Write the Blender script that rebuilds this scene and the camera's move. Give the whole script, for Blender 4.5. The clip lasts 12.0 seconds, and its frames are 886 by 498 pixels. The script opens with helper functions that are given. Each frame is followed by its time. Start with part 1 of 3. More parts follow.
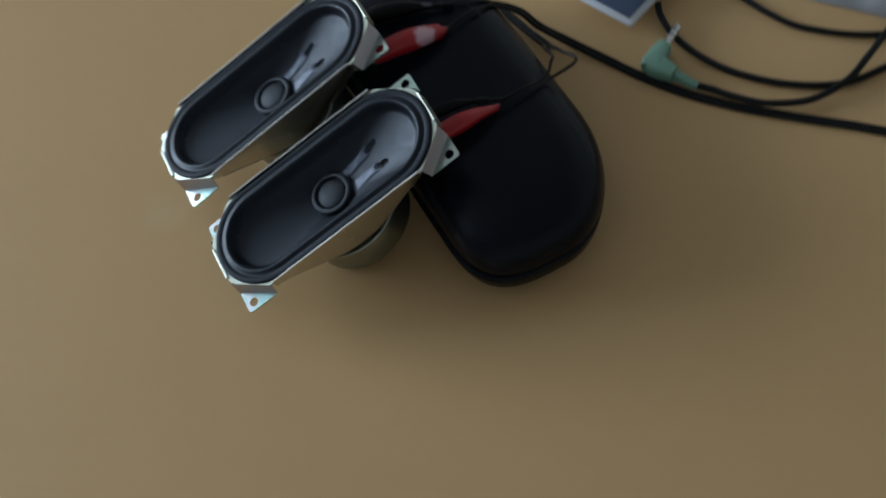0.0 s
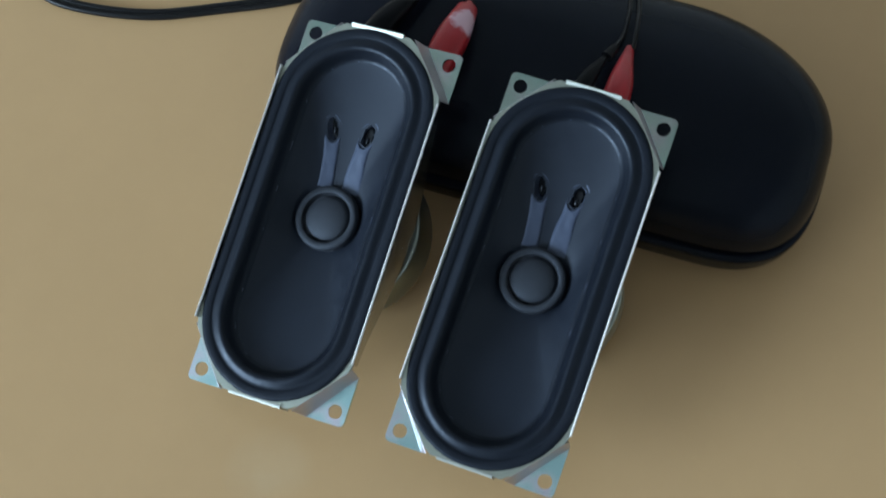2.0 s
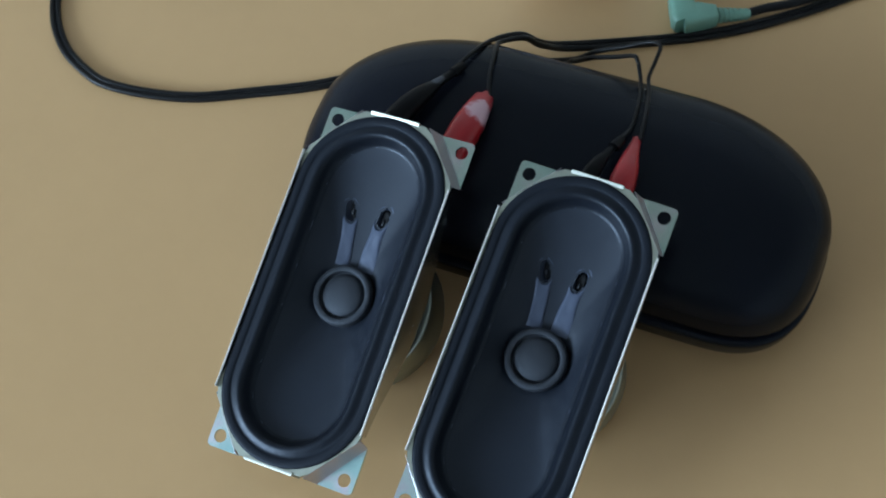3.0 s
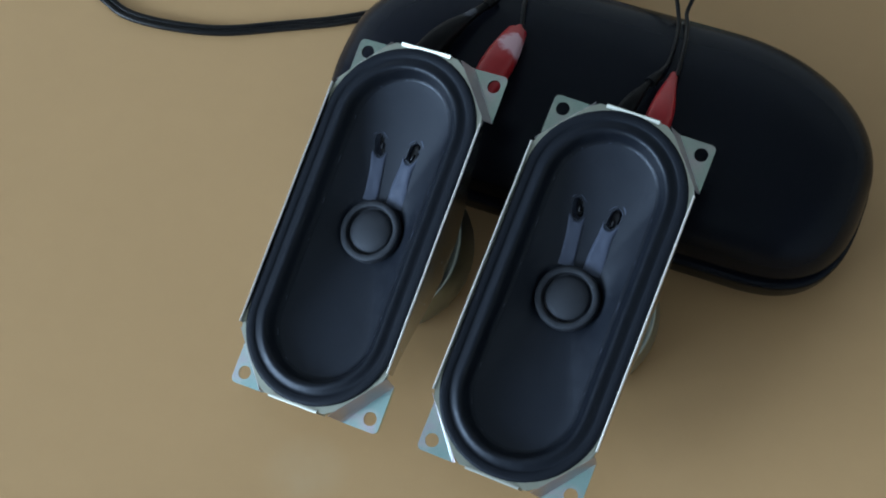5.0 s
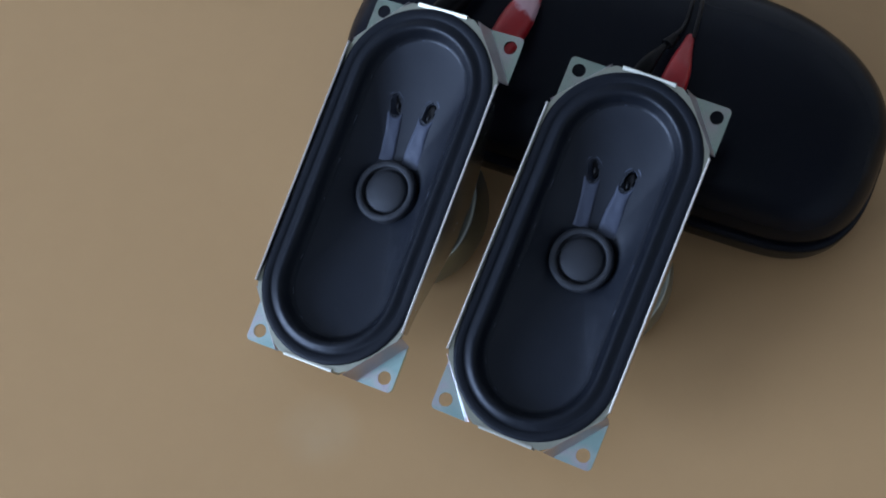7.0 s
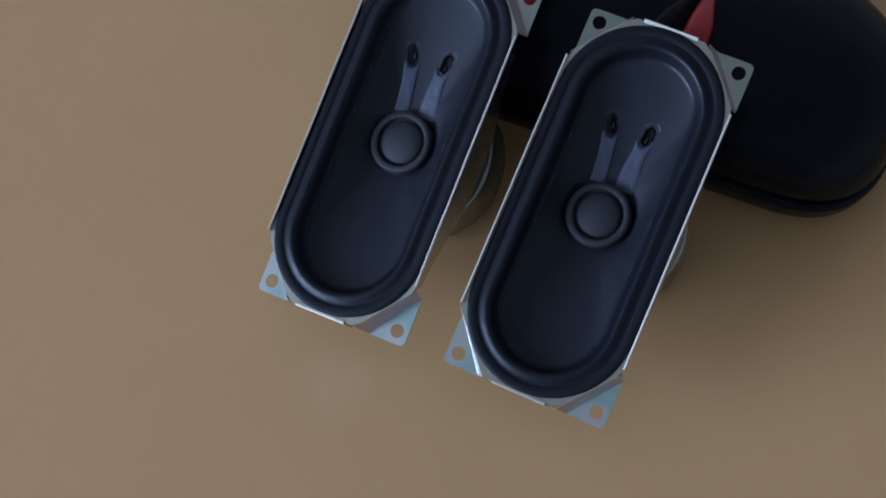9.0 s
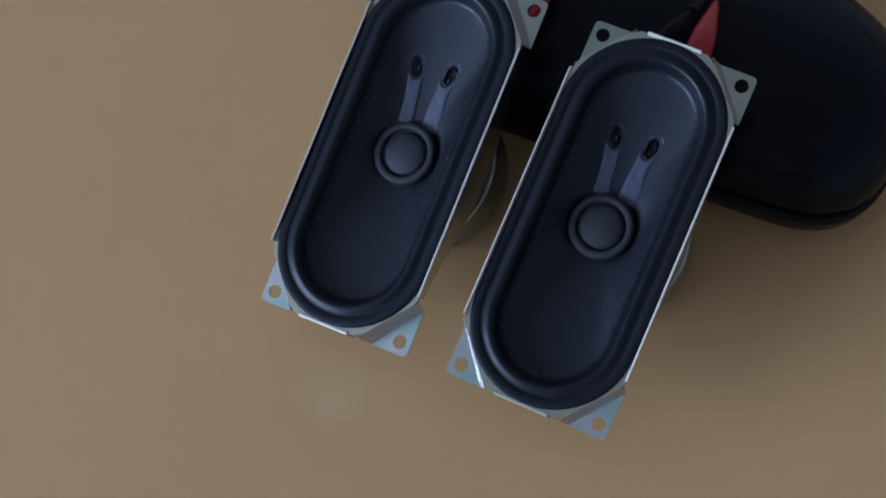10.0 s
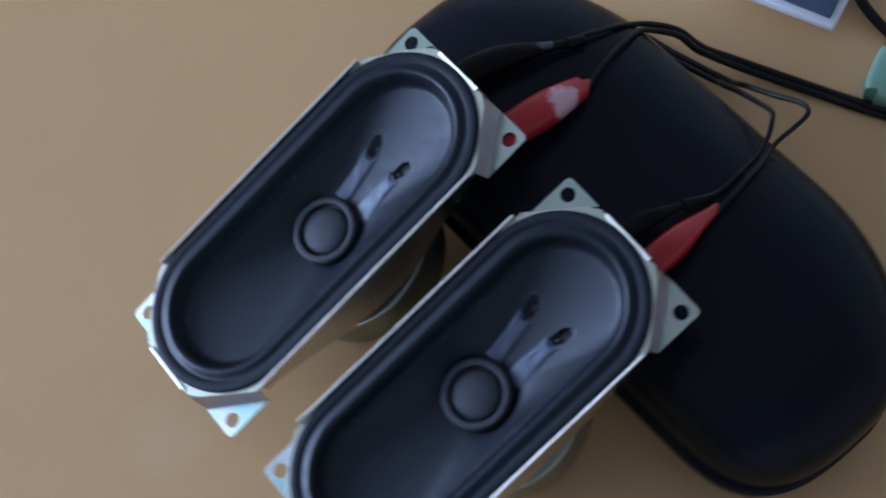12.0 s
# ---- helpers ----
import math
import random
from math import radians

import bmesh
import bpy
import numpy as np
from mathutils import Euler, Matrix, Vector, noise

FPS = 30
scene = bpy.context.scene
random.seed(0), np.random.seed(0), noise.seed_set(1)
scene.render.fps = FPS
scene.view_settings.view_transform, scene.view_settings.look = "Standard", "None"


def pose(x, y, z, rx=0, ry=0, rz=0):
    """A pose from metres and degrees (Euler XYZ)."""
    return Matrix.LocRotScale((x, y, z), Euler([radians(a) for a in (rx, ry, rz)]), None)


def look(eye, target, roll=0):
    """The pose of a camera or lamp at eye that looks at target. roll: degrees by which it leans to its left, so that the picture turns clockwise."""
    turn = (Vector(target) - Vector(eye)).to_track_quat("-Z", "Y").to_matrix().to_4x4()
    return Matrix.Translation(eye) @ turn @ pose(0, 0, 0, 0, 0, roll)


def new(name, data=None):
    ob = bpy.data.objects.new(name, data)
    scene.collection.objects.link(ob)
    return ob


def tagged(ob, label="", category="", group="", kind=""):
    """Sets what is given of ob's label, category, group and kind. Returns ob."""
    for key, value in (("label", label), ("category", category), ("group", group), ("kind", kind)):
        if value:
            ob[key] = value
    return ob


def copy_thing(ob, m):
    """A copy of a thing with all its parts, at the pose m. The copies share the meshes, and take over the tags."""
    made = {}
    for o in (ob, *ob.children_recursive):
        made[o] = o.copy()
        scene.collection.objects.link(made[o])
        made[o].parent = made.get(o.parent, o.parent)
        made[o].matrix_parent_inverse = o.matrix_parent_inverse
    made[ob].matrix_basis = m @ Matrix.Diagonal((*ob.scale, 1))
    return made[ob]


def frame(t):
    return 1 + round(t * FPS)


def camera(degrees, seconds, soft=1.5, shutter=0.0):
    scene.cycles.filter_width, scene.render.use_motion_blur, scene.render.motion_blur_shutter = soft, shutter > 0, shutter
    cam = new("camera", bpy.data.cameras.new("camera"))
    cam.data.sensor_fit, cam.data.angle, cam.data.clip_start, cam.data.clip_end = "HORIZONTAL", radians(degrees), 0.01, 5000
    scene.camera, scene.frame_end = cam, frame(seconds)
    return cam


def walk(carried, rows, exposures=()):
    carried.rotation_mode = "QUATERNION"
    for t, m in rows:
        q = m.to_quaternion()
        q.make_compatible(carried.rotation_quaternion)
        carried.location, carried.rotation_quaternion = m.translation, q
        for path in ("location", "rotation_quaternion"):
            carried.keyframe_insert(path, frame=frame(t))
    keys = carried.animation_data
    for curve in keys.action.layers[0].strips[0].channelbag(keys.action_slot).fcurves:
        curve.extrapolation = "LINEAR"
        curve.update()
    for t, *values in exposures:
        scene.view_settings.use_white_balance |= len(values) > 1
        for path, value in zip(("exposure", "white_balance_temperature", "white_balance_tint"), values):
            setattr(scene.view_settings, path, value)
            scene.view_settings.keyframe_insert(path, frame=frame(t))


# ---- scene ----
cam = camera(31.0, 12.0, soft=1.85, shutter=0.5)
PATH = [
    (0, 0.42138, -0.03720, 0.52910, 32.178, 8.537, 64.900),
    (0.2, 0.35994, -0.03070, 0.52353, 27.498, 8.536, 61.471),
    (0.4, 0.29436, -0.02391, 0.48575, 25.503, 8.085, 60.170),
    (0.5, 0.27933, -0.01429, 0.45741, 25.767, 9.290, 59.877),
    (0.6, 0.24202, 0.00155, 0.44772, 22.324, 8.971, 57.751),
    (0.8, 0.21196, -0.00157, 0.42359, 21.402, 7.486, 51.867),
    (1, 0.18597, -0.04579, 0.39747, 23.520, 5.969, 42.965),
    (1.2, 0.13443, -0.09910, 0.37474, 23.725, 1.943, 32.767),
    (1.3, 0.12149, -0.11159, 0.37533, 23.586, 1.421, 29.443),
    (1.5, 0.11915, -0.15348, 0.37217, 28.334, 2.496, 25.879),
    (1.7, 0.11659, -0.17003, 0.38039, 28.341, 2.207, 23.865),
    (2, 0.11620, -0.17576, 0.39445, 28.394, 1.813, 21.881),
    (2.2, 0.12122, -0.19156, 0.39306, 30.359, 1.733, 20.437),
    (2.5, 0.13051, -0.19277, 0.39964, 30.304, 2.390, 18.416),
    (2.8, 0.13299, -0.18263, 0.40799, 30.203, 2.984, 21.063),
    (2.9, 0.13383, -0.17927, 0.41082, 30.919, 4.575, 21.499),
    (3, 0.13465, -0.17587, 0.41357, 30.915, 3.352, 24.252),
    (3.1, 0.13427, -0.17490, 0.41112, 30.157, 3.594, 24.617),
    (3.2, 0.13388, -0.17392, 0.40862, 29.629, 3.225, 26.138),
    (3.3, 0.13349, -0.17293, 0.40612, 28.696, 3.504, 26.115),
    (3.4, 0.13311, -0.17196, 0.40365, 28.884, 3.607, 26.117),
    (3.5, 0.13274, -0.17099, 0.40120, 29.007, 3.815, 25.529),
    (3.7, 0.13773, -0.17472, 0.39670, 30.148, 3.728, 25.557),
    (5.5, 0.13295, -0.17683, 0.40399, 29.038, 4.006, 25.284),
    (6, 0.13408, -0.17654, 0.40474, 28.461, 3.878, 25.680),
    (6.5, 0.13302, -0.17769, 0.40481, 28.156, 4.129, 25.821),
    (7, 0.13276, -0.17712, 0.40402, 27.998, 4.009, 25.907),
    (7.5, 0.13238, -0.17681, 0.40295, 27.483, 4.060, 26.284),
    (9.5, 0.12859, -0.17678, 0.39992, 26.311, 3.617, 26.862),
    (10, 0.12878, -0.17746, 0.40078, 26.826, 3.597, 27.091),
    (10.5, 0.12810, -0.17843, 0.40137, 26.717, 3.620, 28.328),
    (11, 0.12801, -0.17792, 0.39945, 25.834, 3.306, 27.114),
    (11.2, 0.13791, -0.17762, 0.39117, 27.003, 3.259, 27.108),
    (11.3, 0.14199, -0.17228, 0.38799, 27.927, 2.891, 28.768),
    (11.5, 0.14186, -0.14245, 0.38944, 26.330, 2.377, 32.838),
    (11.7, 0.14623, -0.11721, 0.38540, 26.617, 1.890, 41.431),
    (12, 0.16632, -0.06828, 0.37998, 25.556, 3.122, 52.085),
]
EXPOSURES = [
    (0.0, -0.20, 6800, 10), (0.5, -0.12, 6600, 10), (0.7, 0.11, 6500, 10), (1.2, 0.60, 6200, 8), (2.0, 0.49, 6180, 7), (3.0, 0.53, 6100, 7), (3.5, 0.47, 6120, 7),
    (5.5, 0.28, 6200, 11), (7.5, 0.09, 5980, 22), (9.5, -0.15, 6000, 23), (11.0, -0.15, 6000, 23), (11.7, 0.12, 5900, 22), (12.0, 0.28, 5780, 22),
]
walk(cam, [(t, pose(x, y, z, rx, ry, rz)) for t, x, y, z, rx, ry, rz in PATH], EXPOSURES)

# ---- light ----
world = bpy.data.worlds.new("sky")
scene.world = world
world.use_nodes = True
wn = world.node_tree.nodes
sky = wn.new("ShaderNodeTexSky")
sky.sky_type = "NISHITA"
sky.sun_disc = False
sky.sun_elevation = radians(35)
sky.sun_rotation = radians(20)
wn["Background"].inputs["Strength"].default_value = 0.1
world.node_tree.links.new(sky.outputs[0], wn["Background"].inputs["Color"])

# Daylight through the window's opening
lamp_data = bpy.data.lights.new("window_daylight", "AREA")
lamp_data.shape = "RECTANGLE"
lamp_data.size, lamp_data.size_y = 4.1, 2.35
lamp_data.energy = 650
lamp_data.color = (0.67, 0.835, 1.0)
lamp = new("window_daylight", lamp_data)
lamp.matrix_world = look((-4.60, -4.75, 1.50), (-3.2, -2.6, 1.05))

U = 0.01  # the small things are drawn in centimetres


# ---- materials ----
def material(name, colour, rough=0.5, metal=0.0, coat=0.0, vary=0.0, big=4.0, fine=60.0, bump=0.0, bump_scale=300.0,
             rough_vary=0.0, second=None, spec=0.5, tint=None):
    """A surface with colour variation at two scales, uneven gloss and fine relief. Scales are per metre."""
    m = bpy.data.materials.new(name)
    m.use_nodes = True
    nt = m.node_tree
    b = nt.nodes["Principled BSDF"]
    b.inputs["Roughness"].default_value = rough
    b.inputs["Metallic"].default_value = metal
    b.inputs["Coat Weight"].default_value = coat
    b.inputs["Coat Roughness"].default_value = 0.25
    b.inputs["Specular IOR Level"].default_value = spec
    if tint:
        b.inputs["Specular Tint"].default_value = (*tint, 1)
    tc = nt.nodes.new("ShaderNodeTexCoord")

    def grain(scale, detail=4.0):
        n = nt.nodes.new("ShaderNodeTexNoise")
        n.inputs["Scale"].default_value = scale
        n.inputs["Detail"].default_value = detail
        nt.links.new(tc.outputs["Object"], n.inputs["Vector"])
        return n

    large, small = grain(big), grain(fine)
    mix = nt.nodes.new("ShaderNodeMix")
    mix.data_type = "RGBA"
    dark = tuple(c * (1 - vary) for c in colour)
    light = second or tuple(min(1.0, c * (1 + vary)) for c in colour)
    mix.inputs["A"].default_value = (*dark, 1)
    mix.inputs["B"].default_value = (*light, 1)
    add = nt.nodes.new("ShaderNodeMath")
    add.operation = "MULTIPLY_ADD"
    add.inputs[1].default_value = 0.35
    nt.links.new(small.outputs["Fac"], add.inputs[0])
    off = nt.nodes.new("ShaderNodeMath")
    off.operation = "MULTIPLY"
    off.inputs[1].default_value = 0.65
    nt.links.new(large.outputs["Fac"], off.inputs[0])
    nt.links.new(off.outputs[0], add.inputs[2])
    nt.links.new(add.outputs[0], mix.inputs["Factor"])
    nt.links.new(mix.outputs["Result"], b.inputs["Base Color"])
    if rough_vary:
        rr = nt.nodes.new("ShaderNodeMapRange")
        rr.inputs["To Min"].default_value = max(0.02, rough - rough_vary)
        rr.inputs["To Max"].default_value = min(1.0, rough + rough_vary)
        nt.links.new(small.outputs["Fac"], rr.inputs["Value"])
        nt.links.new(rr.outputs[0], b.inputs["Roughness"])
    if bump:
        rel = grain(bump_scale, 3.0)
        bp = nt.nodes.new("ShaderNodeBump")
        bp.inputs["Strength"].default_value = bump
        bp.inputs["Distance"].default_value = 0.0004
        nt.links.new(rel.outputs["Fac"], bp.inputs["Height"])
        nt.links.new(bp.outputs[0], b.inputs["Normal"])
    return m


def zinc_material(name, first, middle, last, size):
    """Zinc plate with a passivated shimmer of three tones, which also carry the tab's reflection."""
    m = material(name, (0.72, 0.76, 0.72), rough=0.27, metal=1.0, vary=0.1, big=60, fine=700, bump=0.0)
    nt = m.node_tree
    b = nt.nodes["Principled BSDF"]
    tc = nt.nodes.new("ShaderNodeTexCoord")
    n = nt.nodes.new("ShaderNodeTexNoise")
    n.inputs["Scale"].default_value = size
    n.inputs["Detail"].default_value = 2
    nt.links.new(tc.outputs["Object"], n.inputs["Vector"])
    ramp = nt.nodes.new("ShaderNodeValToRGB")
    e = ramp.color_ramp.elements
    e[0].position, e[0].color = 0.40, (*first, 1)
    e[1].position, e[1].color = 0.62, (*last, 1)
    mid = ramp.color_ramp.elements.new(0.54)
    mid.color = (*middle, 1)
    nt.links.new(n.outputs["Fac"], ramp.inputs["Fac"])
    nt.links.new(ramp.outputs["Color"], b.inputs["Base Color"])
    return m


def table_material():
    """Pale yellow-brown laminate, faintly mottled, with a small paler patch and a few specks."""
    m = material("table_laminate", (0.545, 0.346, 0.168), rough=0.42, vary=0.07, big=11, fine=130, bump=0.05, bump_scale=900,
                 rough_vary=0.06, spec=0.4)
    nt = m.node_tree
    b = nt.nodes["Principled BSDF"]
    base = b.inputs["Base Color"].links[0].from_socket
    tc = nt.nodes.new("ShaderNodeTexCoord")
    dist = nt.nodes.new("ShaderNodeVectorMath")
    dist.operation = "DISTANCE"
    dist.inputs[1].default_value = (0.007, -0.060, 0.0)
    nt.links.new(tc.outputs["Object"], dist.inputs[0])
    wob = nt.nodes.new("ShaderNodeTexNoise")
    wob.inputs["Scale"].default_value = 90
    nt.links.new(tc.outputs["Object"], wob.inputs["Vector"])
    near = nt.nodes.new("ShaderNodeMapRange")
    near.inputs["From Min"].default_value = 0.013
    near.inputs["From Max"].default_value = 0.002
    near.inputs["To Max"].default_value = 0.35
    nt.links.new(dist.outputs["Value"], near.inputs["Value"])
    patch = nt.nodes.new("ShaderNodeMath")
    patch.operation = "MULTIPLY"
    nt.links.new(near.outputs[0], patch.inputs[0])
    nt.links.new(wob.outputs["Fac"], patch.inputs[1])
    pale_mix = nt.nodes.new("ShaderNodeMix")
    pale_mix.data_type = "RGBA"
    pale_mix.inputs["B"].default_value = (0.62, 0.52, 0.36, 1)
    nt.links.new(patch.outputs[0], pale_mix.inputs["Factor"])
    nt.links.new(base, pale_mix.inputs["A"])
    vor = nt.nodes.new("ShaderNodeTexVoronoi")
    vor.inputs["Scale"].default_value = 14
    nt.links.new(tc.outputs["Object"], vor.inputs["Vector"])
    spot = nt.nodes.new("ShaderNodeMapRange")
    spot.inputs["From Min"].default_value = 0.020
    spot.inputs["From Max"].default_value = 0.012
    spot.inputs["To Max"].default_value = 0.45
    nt.links.new(vor.outputs["Distance"], spot.inputs["Value"])
    speck = nt.nodes.new("ShaderNodeMix")
    speck.data_type = "RGBA"
    speck.inputs["B"].default_value = (0.22, 0.14, 0.06, 1)
    nt.links.new(spot.outputs[0], speck.inputs["Factor"])
    nt.links.new(pale_mix.outputs["Result"], speck.inputs["A"])
    nt.links.new(speck.outputs["Result"], b.inputs["Base Color"])
    return m


# one plating twice: dim reflections coloured into the upper tabs, bright bluish into the lower
ZINC_DIM = zinc_material("zinc_dim_reflection", (0.36, 0.49, 0.44), (0.42, 0.50, 0.46), (0.49, 0.48, 0.49), 90)
ZINC_SKYLIT = zinc_material("zinc_sky_reflection", (0.50, 0.76, 0.78), (0.66, 0.80, 0.82), (0.78, 0.74, 0.86), 110)
EDGE_STEEL = material("cut_steel", (0.95, 0.95, 0.93), rough=0.48, metal=1.0, vary=0.08, big=80, fine=600, rough_vary=0.1)
FLANGE_STEEL = material("flange_zinc", (0.52, 0.57, 0.51), rough=0.30, metal=1.0, vary=0.15, big=90, fine=600)
LIP_STEEL = material("lip_zinc", (0.44, 0.455, 0.415), rough=0.50, metal=1.0, vary=0.12, big=90, fine=700, rough_vary=0.06)
WALL_STEEL = material("wall_zinc", (0.60, 0.585, 0.55), rough=0.24, metal=1.0, vary=0.12, big=60, fine=600, rough_vary=0.08)
BEND_STEEL = material("bent_zinc", (0.50, 0.48, 0.52), rough=0.46, metal=1.0, vary=0.1, big=120, fine=600)
CUP_STEEL = material("bright_zinc", (0.33, 0.36, 0.32), rough=0.37, metal=1.0, vary=0.08, big=40, fine=160, rough_vary=0.03)
BASKET_STEEL = material("dull_zinc", (0.40, 0.41, 0.38), rough=0.34, metal=1.0, vary=0.1, big=50, fine=500, rough_vary=0.06)
PLATE = material("plate_steel", (0.06, 0.066, 0.066), rough=0.30, metal=1.0, vary=0.15, big=60, fine=700, rough_vary=0.06)
GASKET = material("gasket_board", (0.0057, 0.0075, 0.0116), rough=0.56, vary=0.25, big=60, fine=900, bump=0.3, bump_scale=2200, rough_vary=0.08, spec=0.22, tint=(0.745, 0.84, 1.0))
SURROUND = material("surround_rubber", (0.0057, 0.0077, 0.0122), rough=0.42, vary=0.2, big=60, fine=420, bump=0.22, bump_scale=420, rough_vary=0.14, spec=0.31, tint=(0.745, 0.84, 1.0))
PAPER = material("cone_paper", (0.0064, 0.0088, 0.0148), rough=0.50, vary=0.42, big=70, fine=380, bump=0.08, bump_scale=2600, rough_vary=0.14, spec=0.46, tint=(0.745, 0.84, 1.0))
CAP = material("dust_cap_cloth", (0.018, 0.020, 0.026), rough=0.6, vary=0.2, big=90, fine=1500, bump=0.4, bump_scale=3500, tint=(0.75, 0.86, 1.0))
GLUE = material("lead_glue", (0.051, 0.063, 0.099), rough=0.40, vary=0.12, big=160, fine=900, bump=0.15, bump_scale=900, rough_vary=0.08, tint=(0.745, 0.84, 1.0))
# near-black for the shade inside the leads' sunken ends
PIT_SHADE = material("pit_shade_black", (0.0025, 0.003, 0.0045), rough=0.5, vary=0.2, big=120, fine=900, bump=0.1, bump_scale=900, spec=0.12)
SOLDER = material("solder", (0.10, 0.11, 0.13), rough=0.42, metal=1.0, vary=0.2, big=300, fine=1500)
LEATHER = material("case_leatherette", (0.0054, 0.0062, 0.0105), rough=0.25, vary=0.25, big=25, fine=500, bump=0.0, rough_vary=0.04, spec=0.155, tint=(0.78, 0.89, 1.0))
RED = material("red_pvc", (0.36, 0.008, 0.015), rough=0.38, vary=0.12, big=120, fine=900, bump=0.15, bump_scale=700, coat=0.15, spec=0.42)
RED_WORN = material("red_pvc_scuffed", (0.36, 0.008, 0.015), rough=0.38, vary=0.12, big=120, fine=900, bump=0.15, bump_scale=700, coat=0.15, spec=0.42)


def add_scuff_or_glint(m, centre, reach, colour, amount):
    """An uneven patch round a place on the thing: a rubbed scuff or a painted highlight."""
    nt = m.node_tree
    b = nt.nodes["Principled BSDF"]
    base = b.inputs["Base Color"].links[0].from_socket
    tc = nt.nodes.new("ShaderNodeTexCoord")
    dist = nt.nodes.new("ShaderNodeVectorMath")
    dist.operation = "DISTANCE"
    dist.inputs[1].default_value = centre
    nt.links.new(tc.outputs["Object"], dist.inputs[0])
    wob = nt.nodes.new("ShaderNodeTexNoise")
    wob.inputs["Scale"].default_value = 380
    nt.links.new(tc.outputs["Object"], wob.inputs["Vector"])
    add = nt.nodes.new("ShaderNodeMath")
    add.operation = "MULTIPLY_ADD"
    add.inputs[1].default_value = reach * 0.9
    nt.links.new(wob.outputs["Fac"], add.inputs[0])
    nt.links.new(dist.outputs["Value"], add.inputs[2])
    near = nt.nodes.new("ShaderNodeMapRange")
    near.inputs["From Min"].default_value = reach * 1.45
    near.inputs["From Max"].default_value = reach * 1.15
    near.inputs["To Max"].default_value = amount
    nt.links.new(add.outputs[0], near.inputs["Value"])
    mix = nt.nodes.new("ShaderNodeMix")
    mix.data_type = "RGBA"
    mix.inputs["B"].default_value = (*colour, 1)
    nt.links.new(near.outputs[0], mix.inputs["Factor"])
    nt.links.new(base, mix.inputs["A"])
    nt.links.new(mix.outputs["Result"], b.inputs["Base Color"])


add_scuff_or_glint(RED_WORN, (0.0146, 0.0645, 0.0415), 0.0052, (0.62, 0.44, 0.52), 0.8)
BLACK_PVC = material("black_pvc", (0.003, 0.003, 0.004), rough=0.16, vary=0.2, big=100, fine=900, bump=0.15, bump_scale=500, spec=0.19)
BLACK_GLINT = material("black_pvc_glint", (0.003, 0.003, 0.004), rough=0.32, vary=0.2, big=100, fine=900, bump=0.15, bump_scale=500, spec=0.12)
# highlights on the black boots' shiny facets, painted as grey patches
add_scuff_or_glint(BLACK_GLINT, (0.0512, 0.0690, 0.0425), 0.0024, (0.16, 0.17, 0.20), 0.6)
add_scuff_or_glint(BLACK_GLINT, (-0.0040, 0.0735, 0.0395), 0.0030, (0.13, 0.14, 0.17), 0.6)
CABLE = material("cable_sheath", (0.006, 0.006, 0.007), rough=0.40, vary=0.25, big=40, fine=600, bump=0.1, bump_scale=900, spec=0.22)
MINT = material("mint_plastic", (0.17, 0.33, 0.26), rough=0.42, vary=0.08, big=80, fine=900, bump=0.1, bump_scale=900)
CHROME = material("plug_nickel", (0.75, 0.75, 0.76), rough=0.16, metal=1.0, vary=0.05, big=80, fine=700)
BLUE = material("blue_lid", (0.05, 0.075, 0.14), rough=0.35, vary=0.2, big=40, fine=500, bump=0.1, bump_scale=700)
PALE = material("pale_plastic", (0.62, 0.64, 0.72), rough=0.4, vary=0.08, big=40, fine=500, bump=0.1, bump_scale=700)
GREY = material("grey_plastic", (0.30, 0.31, 0.34), rough=0.3, vary=0.2, big=60, fine=400, bump=0.3, bump_scale=200)
LAMINATE = table_material()
PLASTER = material("wall_plaster", (0.42, 0.41, 0.39), rough=0.85, vary=0.05, big=2, fine=60, bump=0.3, bump_scale=120)
DIM_PLASTER = material("wall_paint", (0.44, 0.42, 0.38), rough=0.8, vary=0.08, big=2, fine=60, bump=0.3, bump_scale=120)
FLOOR = material("floor_tile", (0.32, 0.29, 0.26), rough=0.5, vary=0.15, big=3, fine=50, bump=0.2, bump_scale=100)
FRAME_PAINT = material("window_paint", (0.75, 0.75, 0.73), rough=0.45, vary=0.04, big=4, fine=90, bump=0.1, bump_scale=200)


# ---- building helpers ----
def part(name, bm, mat, parent=None, label="", smooth=40.0):
    bmesh.ops.recalc_face_normals(bm, faces=bm.faces[:])
    me = bpy.data.meshes.new(name)
    for f in bm.faces:
        f.smooth = smooth > 0
    bm.to_mesh(me)
    bm.free()
    if smooth > 0:
        me.set_sharp_from_angle(angle=radians(smooth))
    me.materials.append(mat)
    ob = new(name, me)
    if parent is not None:
        ob.parent = parent
    if label:
        ob["label"] = label
    return ob


def thing(name, label, category, group="", kind="", at=None):
    ob = new(name)
    ob.empty_display_size = 0.01
    if at is not None:
        ob.matrix_world = at
    return tagged(ob, label, category, group, kind)


def box(bm, x0, x1, y0, y1, z0, z1, bevel=0.0):
    m = Matrix.Translation(((x0 + x1) / 2, (y0 + y1) / 2, (z0 + z1) / 2)) @ Matrix.Diagonal((x1 - x0, y1 - y0, z1 - z0, 1))
    r = bmesh.ops.create_cube(bm, size=1, matrix=m)
    if bevel:
        vs = set(r["verts"])
        edges = [e for e in bm.edges if e.verts[0] in vs and e.verts[1] in vs]
        bmesh.ops.bevel(bm, geom=edges, offset=bevel, segments=3, affect="EDGES", profile=0.5)
    return bm


